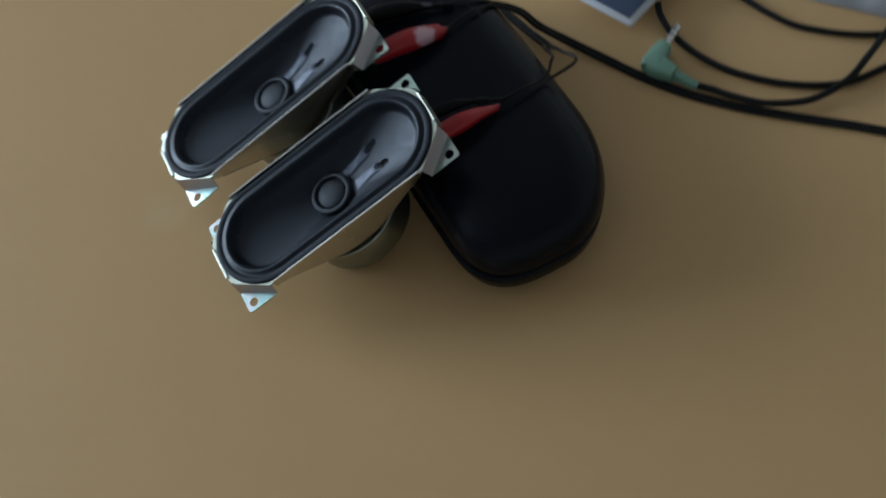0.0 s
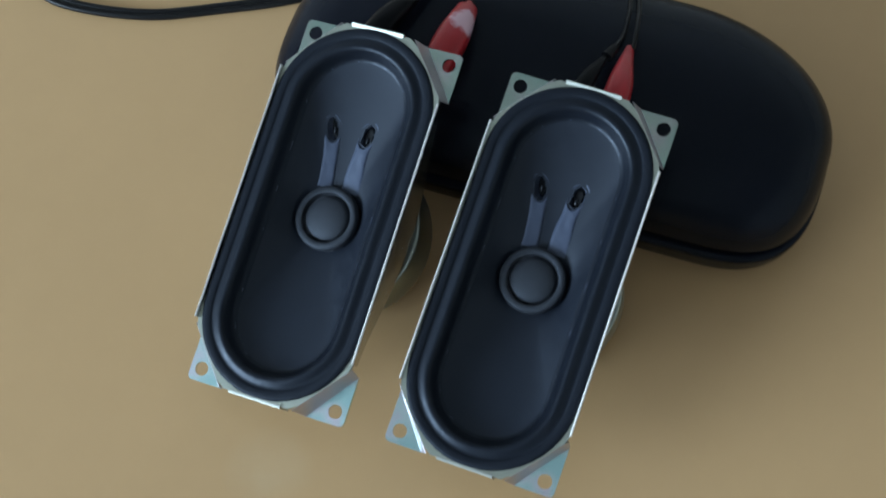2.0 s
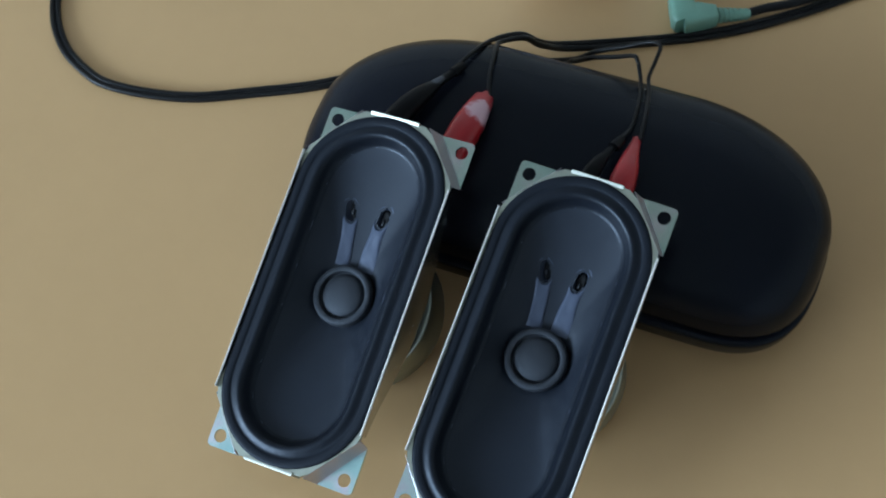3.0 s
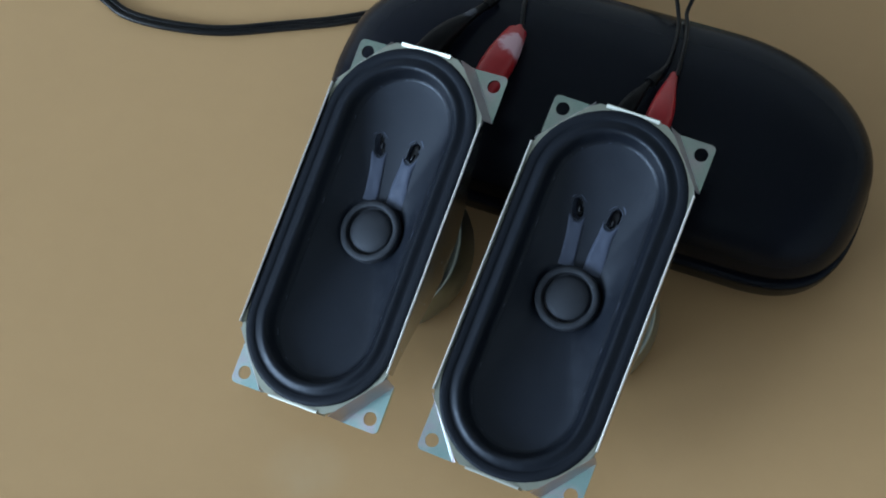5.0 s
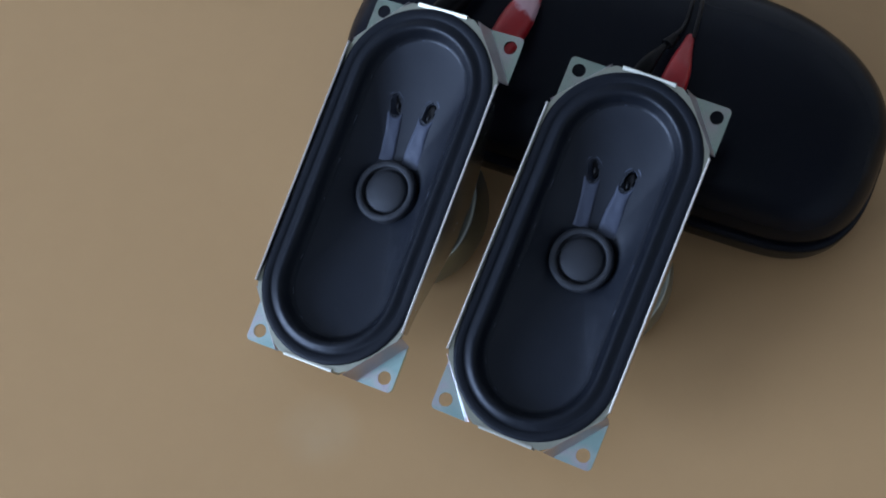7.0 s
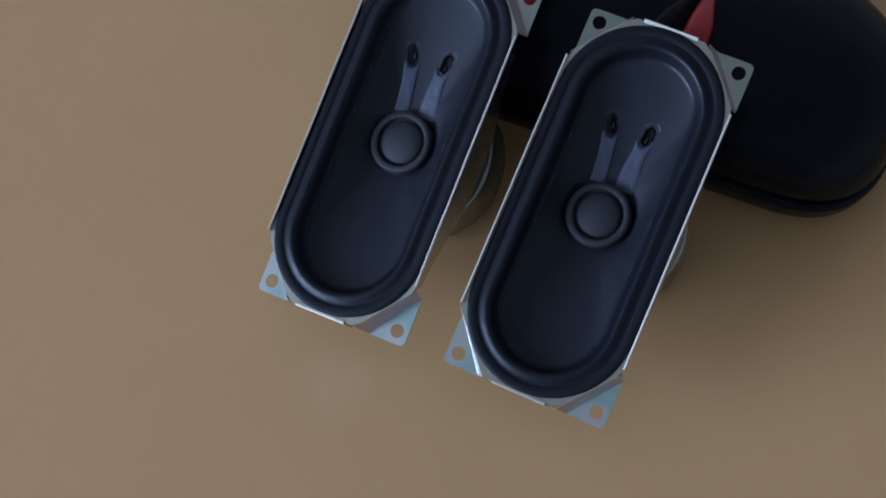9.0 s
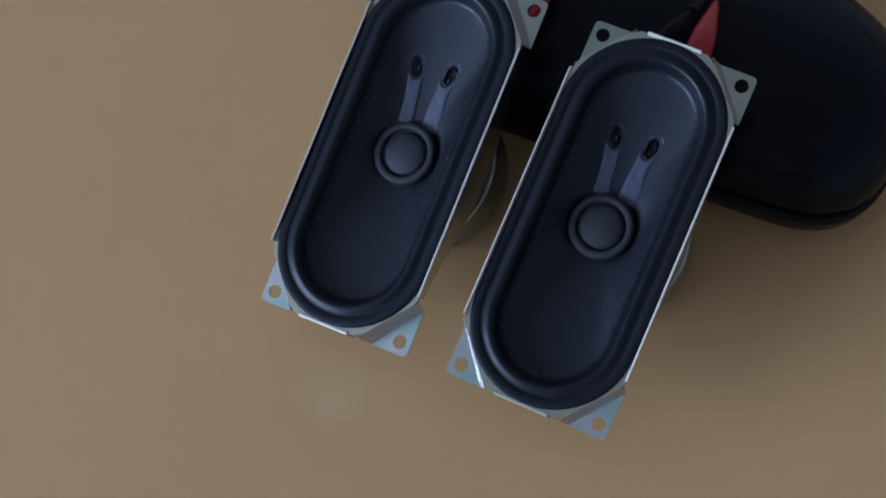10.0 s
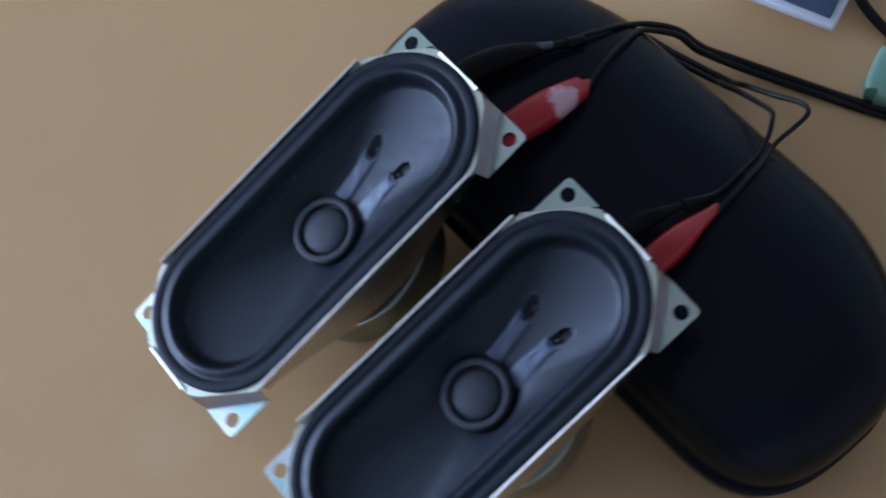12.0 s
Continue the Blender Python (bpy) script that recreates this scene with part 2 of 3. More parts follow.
def racetrack(hw, hl, arc=24, straight=10):
    """A closed outline of two straight sides and two round ends, counter-clockwise, in centimetres."""
    s = hl - hw
    pts = [(hw, -s + 2 * s * k / straight) for k in range(straight)]
    pts += [(hw * math.cos(math.pi * k / arc), s + hw * math.sin(math.pi * k / arc)) for k in range(arc)]
    pts += [(-hw, s - 2 * s * k / straight) for k in range(straight)]
    pts += [(-hw * math.cos(math.pi * k / arc), -s - hw * math.sin(math.pi * k / arc)) for k in range(arc)]
    return pts


def circle_like(r, outline):
    """A circle with as many points as the outline, spread as its points are."""
    return [(r * math.cos(math.atan2(y, x)), r * math.sin(math.atan2(y, x))) for x, y in outline]


def loft(bm, rings, close_first=False, close_last=False, wrap=False):
    """Joins closed rings of points (metres) by quads."""
    made = [[bm.verts.new(p) for p in ring] for ring in rings]
    pairs = list(zip(made, made[1:])) + ([(made[-1], made[0])] if wrap else [])
    for a, b in pairs:
        n = len(a)
        for k in range(n):
            bm.faces.new((a[k], a[(k + 1) % n], b[(k + 1) % n], b[k]))
    if close_first:
        bm.faces.new(made[0][::-1])
    if close_last:
        bm.faces.new(made[-1])
    return bm


def flat(outline, z):
    return [(x * U, y * U, z * U) for x, y in outline]


def glide(points, steps=10):
    """A smooth line through the points (Catmull-Rom)."""
    p = [Vector(q) for q in points]
    p = [p[0] * 2 - p[1]] + p + [p[-1] * 2 - p[-2]]
    out = []
    for i in range(1, len(p) - 2):
        for k in range(steps):
            t = k / steps
            a, b, c, d = p[i - 1], p[i], p[i + 1], p[i + 2]
            out.append(0.5 * (2 * b + (c - a) * t + (2 * a - 5 * b + 4 * c - d) * t * t + (3 * b - a - 3 * c + d) * t ** 3))
    out.append(p[-2])
    return out


def sweep(bm, points, widths, heights, sides=14, up=Vector((0, 0, 1)), steps=10, ends=True, shift=0.0, square=2.0):
    """A tube along a smooth line in centimetres; half widths and half heights are spread evenly along it."""
    line = glide(points, steps)
    n = len(line)
    rings = []
    for k, q in enumerate(line):
        ahead = (line[min(k + 1, n - 1)] - line[max(k - 1, 0)]).normalized()
        side = ahead.cross(up).normalized()
        top = side.cross(ahead)
        w = float(np.interp(k / (n - 1), np.linspace(0, 1, len(widths)), widths))
        h = float(np.interp(k / (n - 1), np.linspace(0, 1, len(heights)), heights))
        ring = []
        for j in range(sides):
            a = 2 * math.pi * j / sides
            ca, sa = math.cos(a), math.sin(a)
            ca, sa = math.copysign(abs(ca) ** (2 / square), ca), math.copysign(abs(sa) ** (2 / square), sa)
            ring.append((q + side * (shift + w * ca) + top * h * sa) * U)
        rings.append(ring)
    return loft(bm, rings, close_first=ends, close_last=ends)


def revolve(bm, profile, segments=48, close_first=False, close_last=False):
    rings = [[(r * math.cos(2 * math.pi * k / segments) * U, r * math.sin(2 * math.pi * k / segments) * U, z * U)
              for k in range(segments)] for r, z in profile]
    return loft(bm, rings, close_first, close_last)


# ---- the room ----
def wall(name, label, x0, x1, y0, y1, z0, z1, mat=PLASTER):
    return tagged(part(name, box(bmesh.new(), x0, x1, y0, y1, z0, z1), mat, smooth=0), label, "wall", kind="structure")


RX0, RX1, RY0, RY1, RZ0, RZ1 = -7.0, 2.6, -4.9, 2.6, -0.75, 2.8
WX0, WX1, WZ0, WZ1 = -6.75, -2.4, 0.25, 2.7
tagged(part("floor", box(bmesh.new(), RX0 - 0.2, RX1 + 0.2, RY0 - 0.2, RY1 + 0.2, RZ0 - 0.1, RZ0), FLOOR, smooth=0),
       "plain dull floor under the table", "floor", kind="structure")
tagged(part("ceiling", box(bmesh.new(), RX0 - 0.2, RX1 + 0.2, RY0 - 0.2, RY1 + 0.2, RZ1, RZ1 + 0.1), PLASTER, smooth=0),
       "plain white plastered ceiling", "ceiling", kind="structure")
wall("wall_west", "plain pale plastered wall of the room", RX0 - 0.2, RX0, RY0, RY1, RZ0, RZ1)
wall("wall_east", "plain beige-painted wall of the room", RX1, RX1 + 0.2, RY0, RY1, RZ0, RZ1, DIM_PLASTER)
wall("wall_north", "plain beige-painted wall of the room", RX0, RX1, RY1, RY1 + 0.2, RZ0, RZ1, DIM_PLASTER)
bm = bmesh.new()
for x0, x1, z0, z1 in ((RX0, WX0, RZ0, RZ1), (WX1, RX1, RZ0, RZ1), (WX0, WX1, RZ0, WZ0), (WX0, WX1, WZ1, RZ1)):
    box(bm, x0, x1, RY0 - 0.2, RY0, z0, z1)
tagged(part("wall_south", bm, PLASTER, smooth=0), "pale plastered wall with a wide window opening", "wall", kind="structure")
window = thing("window_1", "white-painted window frame in the wall opening", "window", kind="structure",
               at=Matrix.Translation((0, RY0 - 0.12, 0)))
for x0, x1, z0, z1 in ((WX0, WX0 + 0.05, WZ0, WZ1), (WX1 - 0.05, WX1, WZ0, WZ1), (WX0 + 0.05, WX1 - 0.05, WZ0, WZ0 + 0.05),
                       (WX0 + 0.05, WX1 - 0.05, WZ1 - 0.05, WZ1)):
    part("window_frame", box(bmesh.new(), x0, x1, -0.03, 0.03, z0, z1, 0.004), FRAME_PAINT, window, smooth=0)

# ---- the table ----
table = thing("table", "yellow-beige laminate table with a plain top", "table", at=Matrix.Translation((0, 0, 0)))
part("tabletop", box(bmesh.new(), -0.55, 0.75, -0.38, 0.62, -0.03, 0.0, 0.003), LAMINATE, table, "yellow-beige laminate top with a faint pale patch")
for x in (-0.50, 0.65):
    for y in (-0.33, 0.52):
        part("leg", box(bmesh.new(), x, x + 0.05, y, y + 0.05, RZ0, -0.03, 0.003), FRAME_PAINT, table, "pale square leg")


# ---- the loudspeakers ----
HW, HL = 2.205, 5.03       # outer edge of the gasket
SIDE, END = 2.255, 5.05    # sides and ends of the steel frame
CUT_X, CUT_Y = 1.036, 3.62  # where the corner cuts begin
LEAN = 0.08               # how far the side walls lean in towards the back
RIM = 0.62                # height of the frame's front over the mounting tabs


def octagon_at(x, y):
    """Where the ray from the near arc's centre through (x, y) leaves the cut-cornered front."""
    s = HL - HW
    cy = max(-s, min(s, y))
    dx, dy = x, y - cy
    n = math.hypot(dx, dy)
    dx, dy = dx / n, dy / n
    best = 9.0
    for nx, ny, d in ((1, 0, SIDE), (-1, 0, SIDE), (0, 1, END), (0, -1, END)):
        k = nx * dx + ny * dy
        if k > 1e-6:
            best = min(best, (d - ny * cy) / k)
    cut = Vector((END - CUT_Y, SIDE - CUT_X)).normalized()
    c0 = cut.x * SIDE + cut.y * CUT_Y
    for sx in (1, -1):
        for sy in (1, -1):
            k = sx * cut.x * dx + sy * cut.y * dy
            if k > 1e-6:
                best = min(best, (c0 - sy * cut.y * cy) / k)
    return dx * best, cy + dy * best


def tab_mesh(sx, sy):
    """A triangular mounting ear with a hole, and the bent strip that joins it to the frame's front."""
    bm = bmesh.new()
    cut = Vector((END - CUT_Y, SIDE - CUT_X)).normalized()
    a, b = Vector((CUT_X, END)), Vector((SIDE, CUT_Y))
    push = cut * 0.18
    a1, b1 = a + push, b + push
    along = (b - a).normalized()
    # the corner's own outline: two legs and a rounded outer corner
    k = 2.27
    e = 5.08
    p0 = a1 + along * ((e - a1.y) / along.y) if a1.y > e else a1
    outline = [Vector((p0.x, e)), Vector((k - 0.14, e))]
    outline += [Vector((k - 0.14 + 0.14 * math.sin(t), e - 0.14 + 0.14 * math.cos(t))) for t in (0.4, 0.8, 1.2)]
    outline += [Vector((k, e - 0.14)), Vector((k, b1.y - (k - b1.x) * 0.2))]
    hole = [Vector((1.95 + 0.185 * math.cos(2 * math.pi * j / 20), 4.74 + 0.185 * math.sin(2 * math.pi * j / 20))) for j in range(20)]
    loops = []
    for pts in (outline, hole):
        vs = [bm.verts.new((p.x * sx * U, p.y * sy * U, 0)) for p in pts]
        loops += [bm.edges.new((vs[j], vs[(j + 1) % len(vs)])) for j in range(len(vs))]
    bmesh.ops.triangle_fill(bm, use_beauty=True, edges=loops)
    r = bmesh.ops.extrude_face_region(bm, geom=bm.faces[:])
    for v in r["geom"]:
        if isinstance(v, bmesh.types.BMVert):
            v.co.z -= 0.09 * U
    # the bent strip, with the sheet's thickness
    strip = bmesh.new()
    q0, q1 = outline[0], outline[-1]
    rows = []
    for f, z in ((0.0, RIM), (0.08, RIM - 0.01), (0.16, RIM - 0.06), (0.74, 0.105), (0.82, 0.075), (0.90, 0.062), (0.96, 0.035), (1.0, 0.0)):
        rows.append((a.lerp(q0, f), b.lerp(q1, f), z))
    for t in (0.0, 0.08):
        vs = [[strip.verts.new((p.x * sx * U, p.y * sy * U, (z - t) * U)) for p in (l, l.lerp(m, 0.5), m)] for l, m, z in rows]
        for u, v in zip(vs, vs[1:]):
            for j in range(2):
                strip.faces.new((u[j], u[j + 1], v[j + 1], v[j]))
    return bm, strip


def loudspeaker(at):
    ob = thing("loudspeaker", "black oblong loudspeaker in a bright zinc frame, resting on its magnet", "loudspeaker",
               "pair of loudspeakers", at=at)
    # pressed steel front: flat flange round the cone
    inner = racetrack(HW - 0.25, HL - 0.25)
    outer = [octagon_at(x, y) for x, y in racetrack(HW, HL)]
    bm = bmesh.new()
    loft(bm, [flat(inner, RIM - 0.08), flat(inner, RIM), flat(outer, RIM), flat(outer, RIM - 0.08)], wrap=True)
    frame_part = part("front_frame", bm, FLANGE_STEEL, ob, "bright cut-cornered steel front flange", smooth=30)
    # side walls, deeper towards the middle, each with a cut edge along its top
    for sx in (1, -1):
        bm = bmesh.new()
        edge = bmesh.new()
        rows, lips = [], []
        for k in range(25):
            y = -3.5 + 7.0 * k / 24
            low = RIM - 0.25 - 1.25 * (0.5 + 0.5 * math.cos(math.pi * y / 3.5)) ** 0.8
            top = RIM + 0.135
            rows.append([(sx * x * U, y * U, z * U) for x, z in ((SIDE - LEAN * (RIM - low) - 0.03, low), (SIDE - 0.03, RIM), (SIDE - 0.03, top), (SIDE + 0.03, top),
                                                               (SIDE + 0.03, RIM), (SIDE + 0.03 - LEAN * (RIM - low), low))])
            wave = 0.006 * math.sin(y * 2.3 + sx)
            lips.append([(sx * x * U, y * U, z * U) for x, z in ((SIDE - 0.030, top), (SIDE - 0.024, top + 0.022 + wave), (SIDE + 0.002, top + 0.034 + wave),
                                                                (SIDE + 0.024, top + 0.02 + wave), (SIDE + 0.030, top))])
        loft(bm, rows, True, True)
        loft(edge, lips, True, True)
        side = part("side_wall", bm, WALL_STEEL, ob, "bright steel side wall", smooth=30)
        part("side_edge", edge, EDGE_STEEL, side, "bright cut edge", smooth=30)
    # short end lips standing over the flange
    for sy in (1, -1):
        bm = bmesh.new()
        rows = []
        for k in range(9):
            x = -0.74 + 1.48 * k / 8
            crest = ((END - 0.055, RIM + 0.03), (END + 0.025, RIM + 0.085), (END + 0.05, RIM + 0.07)) if sy > 0 else \
                ((END - 0.05, RIM + 0.055), (END + 0.0, RIM + 0.065), (END + 0.05, RIM + 0.05))
            rows.append([(x * U, sy * y * U, z * U) for y, z in ((END - 0.05, 0.05), *crest, (END + 0.05, 0.05))])
        loft(bm, rows, True, True)
        part("end_lip", bm, LIP_STEEL, frame_part, "bright pressed end lip", smooth=30)
    for sx in (1, -1):
        for sy in (1, -1):
            ear, strip = tab_mesh(sx, sy)
            tab = part("mounting_tab", ear, ZINC_DIM if sy > 0 else ZINC_SKYLIT, ob,
                       "greenish zinc corner tab with a round hole, toned darker for its dim reflection" if sy > 0 else "iridescent zinc corner tab with a round hole, toned bluish and brighter for its reflection", smooth=25)
            part("bent_strip", strip, BEND_STEEL, tab, "bright bent steel strip", smooth=25)
    # basket behind the cone, drawn in to the magnet
    bm = bmesh.new()
    loft(bm, [flat([octagon_at(x * 0.98, y * 0.98) for x, y in racetrack(HW, HL)], RIM - 0.09), flat(racetrack(2.12, 4.95), 0.2),
              flat(racetrack(1.98, 4.4), -0.25), flat(racetrack(1.82, 3.3), -0.8), flat(circle_like(1.75, racetrack(1.82, 3.3)), -1.15),
              flat(circle_like(1.3, racetrack(1.82, 3.3)), -1.2)])
    part("basket", bm, BASKET_STEEL, ob, "pressed steel basket", smooth=35)
    # magnet: a steel plate over a closed zinc can
    part("top_plate", revolve(bmesh.new(), [(0.8, -0.98), (1.98, -0.98), (2.02, -1.00), (2.02, -1.10), (1.98, -1.12), (0.8, -1.12)],
                              close_first=True, close_last=True), PLATE, ob, "dark steel plate")
    part("magnet_can", revolve(bmesh.new(), [(0.8, -1.11), (2.19, -1.11), (2.235, -1.12), (2.26, -1.145), (2.27, -1.18), (2.27, CUP + 0.12), (2.23, CUP + 0.03),
                                             (2.14, CUP), (0.6, CUP), (0.5, CUP + 0.05)], close_first=True, close_last=True),
         CUP_STEEL, ob, "zinc-plated steel magnet can")
    # gasket, surround, cone
    def ringz(inset, z):
        return flat(racetrack(HW - inset, HL - inset), z)

    part("gasket", loft(bmesh.new(), [ringz(0.0, RIM), ringz(0.0, RIM + 0.05), ringz(0.03, RIM + 0.08), ringz(0.09, RIM + 0.094), ringz(0.23, RIM + 0.093),
                                      ringz(0.26, RIM + 0.075), ringz(0.29, RIM - 0.03)], wrap=True), GASKET, ob, "matt black gasket rim")
    roll = [ringz(d, RIM + z) for d, z in ((0.22, 0.085), (0.27, 0.066), (0.32, 0.068), (0.37, 0.088), (0.42, 0.114), (0.47, 0.134), (0.52, 0.140), (0.565, 0.122),
                                           (0.605, 0.080), (0.64, 0.025), (0.675, -0.045), (0.71, -0.115), (0.745, -0.175), (0.78, -0.218), (0.815, -0.240),
                                           (0.86, -0.262))]
    part("surround", loft(bmesh.new(), roll), SURROUND, ob, "glossy black rolled surround", smooth=70)
    # thin, uneven bead of dried glue where the cone meets the surround
    rings = []
    for d, z in ((LIP - 0.045, -0.262), (LIP - 0.030, -0.2425), (LIP - 0.012, -0.241), (LIP + 0.006, -0.262)):
        ring = []
        for k, (x, y) in enumerate(racetrack(HW - d, HL - d, 52, 44)):
            lump = 0.010 * math.sin(k * 0.61) + 0.008 * math.sin(k * 1.37 + 1) + 0.006 * math.sin(k * 2.9) - 0.004
            ring.append((x * U, y * U, (RIM + z + min(0.012, lump)) * U))
        rings.append(ring)
    part("glue_bead", loft(bmesh.new(), rings), GLUE, ob, "thin uneven line of dried glue", smooth=60)
    lip = racetrack(HW - LIP, HL - LIP, 52, 44)
    neck = circle_like(0.84, lip)
    cone_rings = []
    for k in range(41):
        s = k / 40
        cone_rings.append([((x + (nx - x) * s) * U, (y + (ny - y) * s) * U, (cone_z(s)) * U) for (x, y), (nx, ny) in zip(lip, neck)])
    bm = loft(bmesh.new(), cone_rings)
    bmesh.ops.delete(bm, geom=[f for f in bm.faces if in_pit(f.calc_center_median().x / U, f.calc_center_median().y / U)], context="FACES")
    part("cone", bm, PAPER, ob, "black pressed-paper cone", smooth=60)
    collar = part("dust_cap", revolve(bmesh.new(), [(0.875, -0.32), (0.865, -0.10), (0.845, -0.05), (0.80, -0.022), (0.72, -0.018), (0.68, -0.035), (0.66, -0.10), (0.645, -0.18),
                                                    (0.62, -0.19), (0.59, -0.17)]), CAP, ob, "black cloth dust cap with a raised collar")
    dome = [(0.60 * math.cos(t), -0.16 + 0.17 * math.sin(t)) for t in [math.pi / 2 * k / 10 for k in range(10)]] + [(0.02, 0.012)]
    part("dome", revolve(bmesh.new(), dome, close_last=True), CAP, collar, smooth=60)
    # glued voice-coil leads: flat ridges of glue that end in an open, sunken teardrop
    for x0, x1, y1, bend, flare, twist in LEADS:
        bm = bmesh.new()
        grid = []
        n, m = 60, 20
        for k in range(n + 1):
            u = 1 - (1 - k / n) ** 1.7
            half = float(np.interp(u, [0, 0.3, 0.55, 0.75, 0.9], [flare, flare * 0.9, 0.22, 0.25, 0.26]))
            if u > 0.87:
                half *= math.sqrt(max(0.0, 1 - ((u - 0.87) / 0.13) ** 2))
            half = max(half, 0.01)
            row = []
            for j in range(m + 1):
                v = 2 * j / m - 1
                x = x0 + (x1 - x0) * u + bend * math.sin(math.pi * u) + half * v
                y = 0.80 + (y1 - 0.80) * u
                high = (0.022 + 0.033 * float(np.interp(u, [0.55, 0.75], [1, 0]))) * (1 - abs(v) ** 5) * min(1.0, (1 - u) * 14) + 0.010 * noise.noise(Vector((x * 6, y * 4, x1 * 9)))
                r = math.hypot((u - 0.81) / 0.185, (v - 0.6 * twist) / 0.93)
                high -= 0.25 * max(0.0, 1 - r * r) ** 0.6 * (1 - abs(v) ** 6)
                edge = -0.03 if abs(v) > 0.99 or k == n else 0.0
                row.append(bm.verts.new((x * U, y * U, (cone_height(x, y) + high + edge) * U)))
            grid.append(row)
        for p, q in zip(grid, grid[1:]):
            for j in range(m):
                bm.faces.new((p[j], p[j + 1], q[j + 1], q[j]))
        lead = part("coil_lead", bm, GLUE, ob, "bluish glue strip over a voice-coil lead", smooth=70)
        # a black oval that paints the shade in the sunken end, and the bead of solder in it
        bm = bmesh.new()
        x, y = x0 + (x1 - x0) * 0.82 + bend * 0.5 + 0.06 * (1 if twist > 0 else -0.2), 0.80 + (y1 - 0.80) * (0.86 if twist > 0 else 0.79)
        tilt = math.atan2(x1 - x0, y1 - 0.80)
        rings = []
        for rx, ry, dz in ((0.125, 0.30, -0.16), (0.12, 0.29, -0.10), (0.10, 0.25, -0.085), (0.07, 0.18, -0.09), (0.01, 0.03, -0.10)):
            rr = []
            for j in range(22):
                a = 2 * math.pi * j / 22
                px, py = rx * math.cos(a) * (1 + 0.25 * math.sin(a)), ry * math.sin(a)
                qx, qy = x + px * math.cos(tilt) + py * math.sin(tilt), y - px * math.sin(tilt) + py * math.cos(tilt)
                rr.append((qx * U, qy * U, (cone_height(qx, qy) + dz - 0.02) * U))
            rings.append(rr)
        loft(bm, rings, close_last=True)
        part("lead_pit_shade", bm, PIT_SHADE, lead, "black oval for the shade in the sunken end", smooth=60)
        bm = bmesh.new()
        bx, by = x - 0.02, y - 0.09
        bmesh.ops.create_uvsphere(bm, u_segments=12, v_segments=8, radius=1.0,
                                  matrix=Matrix.Translation((bx * U, by * U, (cone_height(bx, by) - 0.085) * U)) @ pose(0, 0, 0, 0, 0, -math.degrees(tilt)) @ Matrix.Diagonal((0.0003, 0.0009, 0.0003, 1)))
        part("solder_bead", bm, SOLDER, lead)
    return ob


CUP = -2.50               # underside of the magnet
LIP = 0.82                 # width of gasket and surround together


# each coil lead: where it starts and ends across the cone, how far up it ends, its bow, its foot's half width, the lean of its opening
LEADS = ((-0.40, -0.66, 2.70, 0.05, 0.24, 0.10), (0.36, 0.50, 2.76, -0.07, 0.30, -0.06))


def in_pit(x, y):
    """Whether a place on the cone lies well inside the sunken end of a lead."""
    for x0, x1, y1, bend, flare, twist in LEADS:
        u = (y - 0.80) / (y1 - 0.80)
        v = (x - x0 - (x1 - x0) * u - bend * math.sin(math.pi * u)) / 0.25
        if math.hypot((u - 0.80) / 0.145, v / 0.64) < 1:
            return True
    return False


def cone_z(s):
    return RIM - 0.245 - 0.66 * s ** 0.92


def cone_height(x, y):
    """Height of the cone's paper over the tabs at (x, y)."""
    lo, hi = 0.0, 1.0
    w0, l0 = HW - LIP, HL - LIP
    for _ in range(24):
        s = (lo + hi) / 2
        hw, hl = w0 + (0.84 - w0) * s, l0 + (0.84 - l0) * s
        c = max(0.0, abs(y) - (hl - hw))
        if math.hypot(x, c) > hw:
            hi = s
        else:
            lo = s
    return cone_z(lo)


first = loudspeaker(pose(-0.00005, -0.00001, 0.03125, 19.66, -6.42, -0.07))
second = copy_thing(first, pose(0.05692, 0.00227, 0.03104, 19.28, 0.45, 0.93))


# ---- the glasses case ----
CASE_L, CASE_W = 7.93, 3.67   # half length and half width at the seam
CASE_TOP = 3.42


def case_ring(d, z, blunt=None, back=0.0):
    """An outline of the case at a height, drawn in by d at its sides and by blunt at its ends; the front corners are squarer than the back ones."""
    w = max(CASE_W - d, 0.06)
    length = CASE_L - (d if blunt is None else blunt)
    turn = 0.057
    ring = []
    for k in range(96):
        t = 2 * math.pi * k / 96
        c, sn = math.cos(t), math.sin(t)
        cap, power = (0.90, 3.1) if sn < 0 else (1.376, 2.0)
        x = math.copysign(length - cap * w, c) + cap * w * math.copysign(abs(c) ** (2 / power), c)
        y = w * math.copysign(abs(sn) ** (2 / power), sn) * (0.977 if sn < 0 else 1.0)
        ring.append(((3.93 + x * math.cos(turn) - y * math.sin(turn)) * U, (6.725 + back + x * math.sin(turn) + y * math.cos(turn)) * U, z * U))
    return ring


case = thing("glasses_case", "black leatherette hard glasses case, closed, with a seam round its base", "glasses case")
lower = [case_ring(d, z, None, -0.05) for d, z in ((1.2, 0.0), (0.74, 0.015), (0.52, 0.08), (0.34, 0.20), (0.22, 0.40), (0.14, 0.62), (0.09, 0.84), (0.05, 1.02), (0.02, 1.14),
                                      (0.02, 1.24), (0.06, 1.30), (0.14, 1.33), (0.6, 1.335))]
part("lower_shell", loft(bmesh.new(), lower, close_first=True, close_last=True), LEATHER, case, smooth=60)
lid = [case_ring(d + 0.05, z, None, 0.05) for d, z in ((0.6, 1.34), (0.22, 1.36), (0.11, 1.38), (0.05, 1.42), (0.015, 1.47), (0.0, 1.53))]
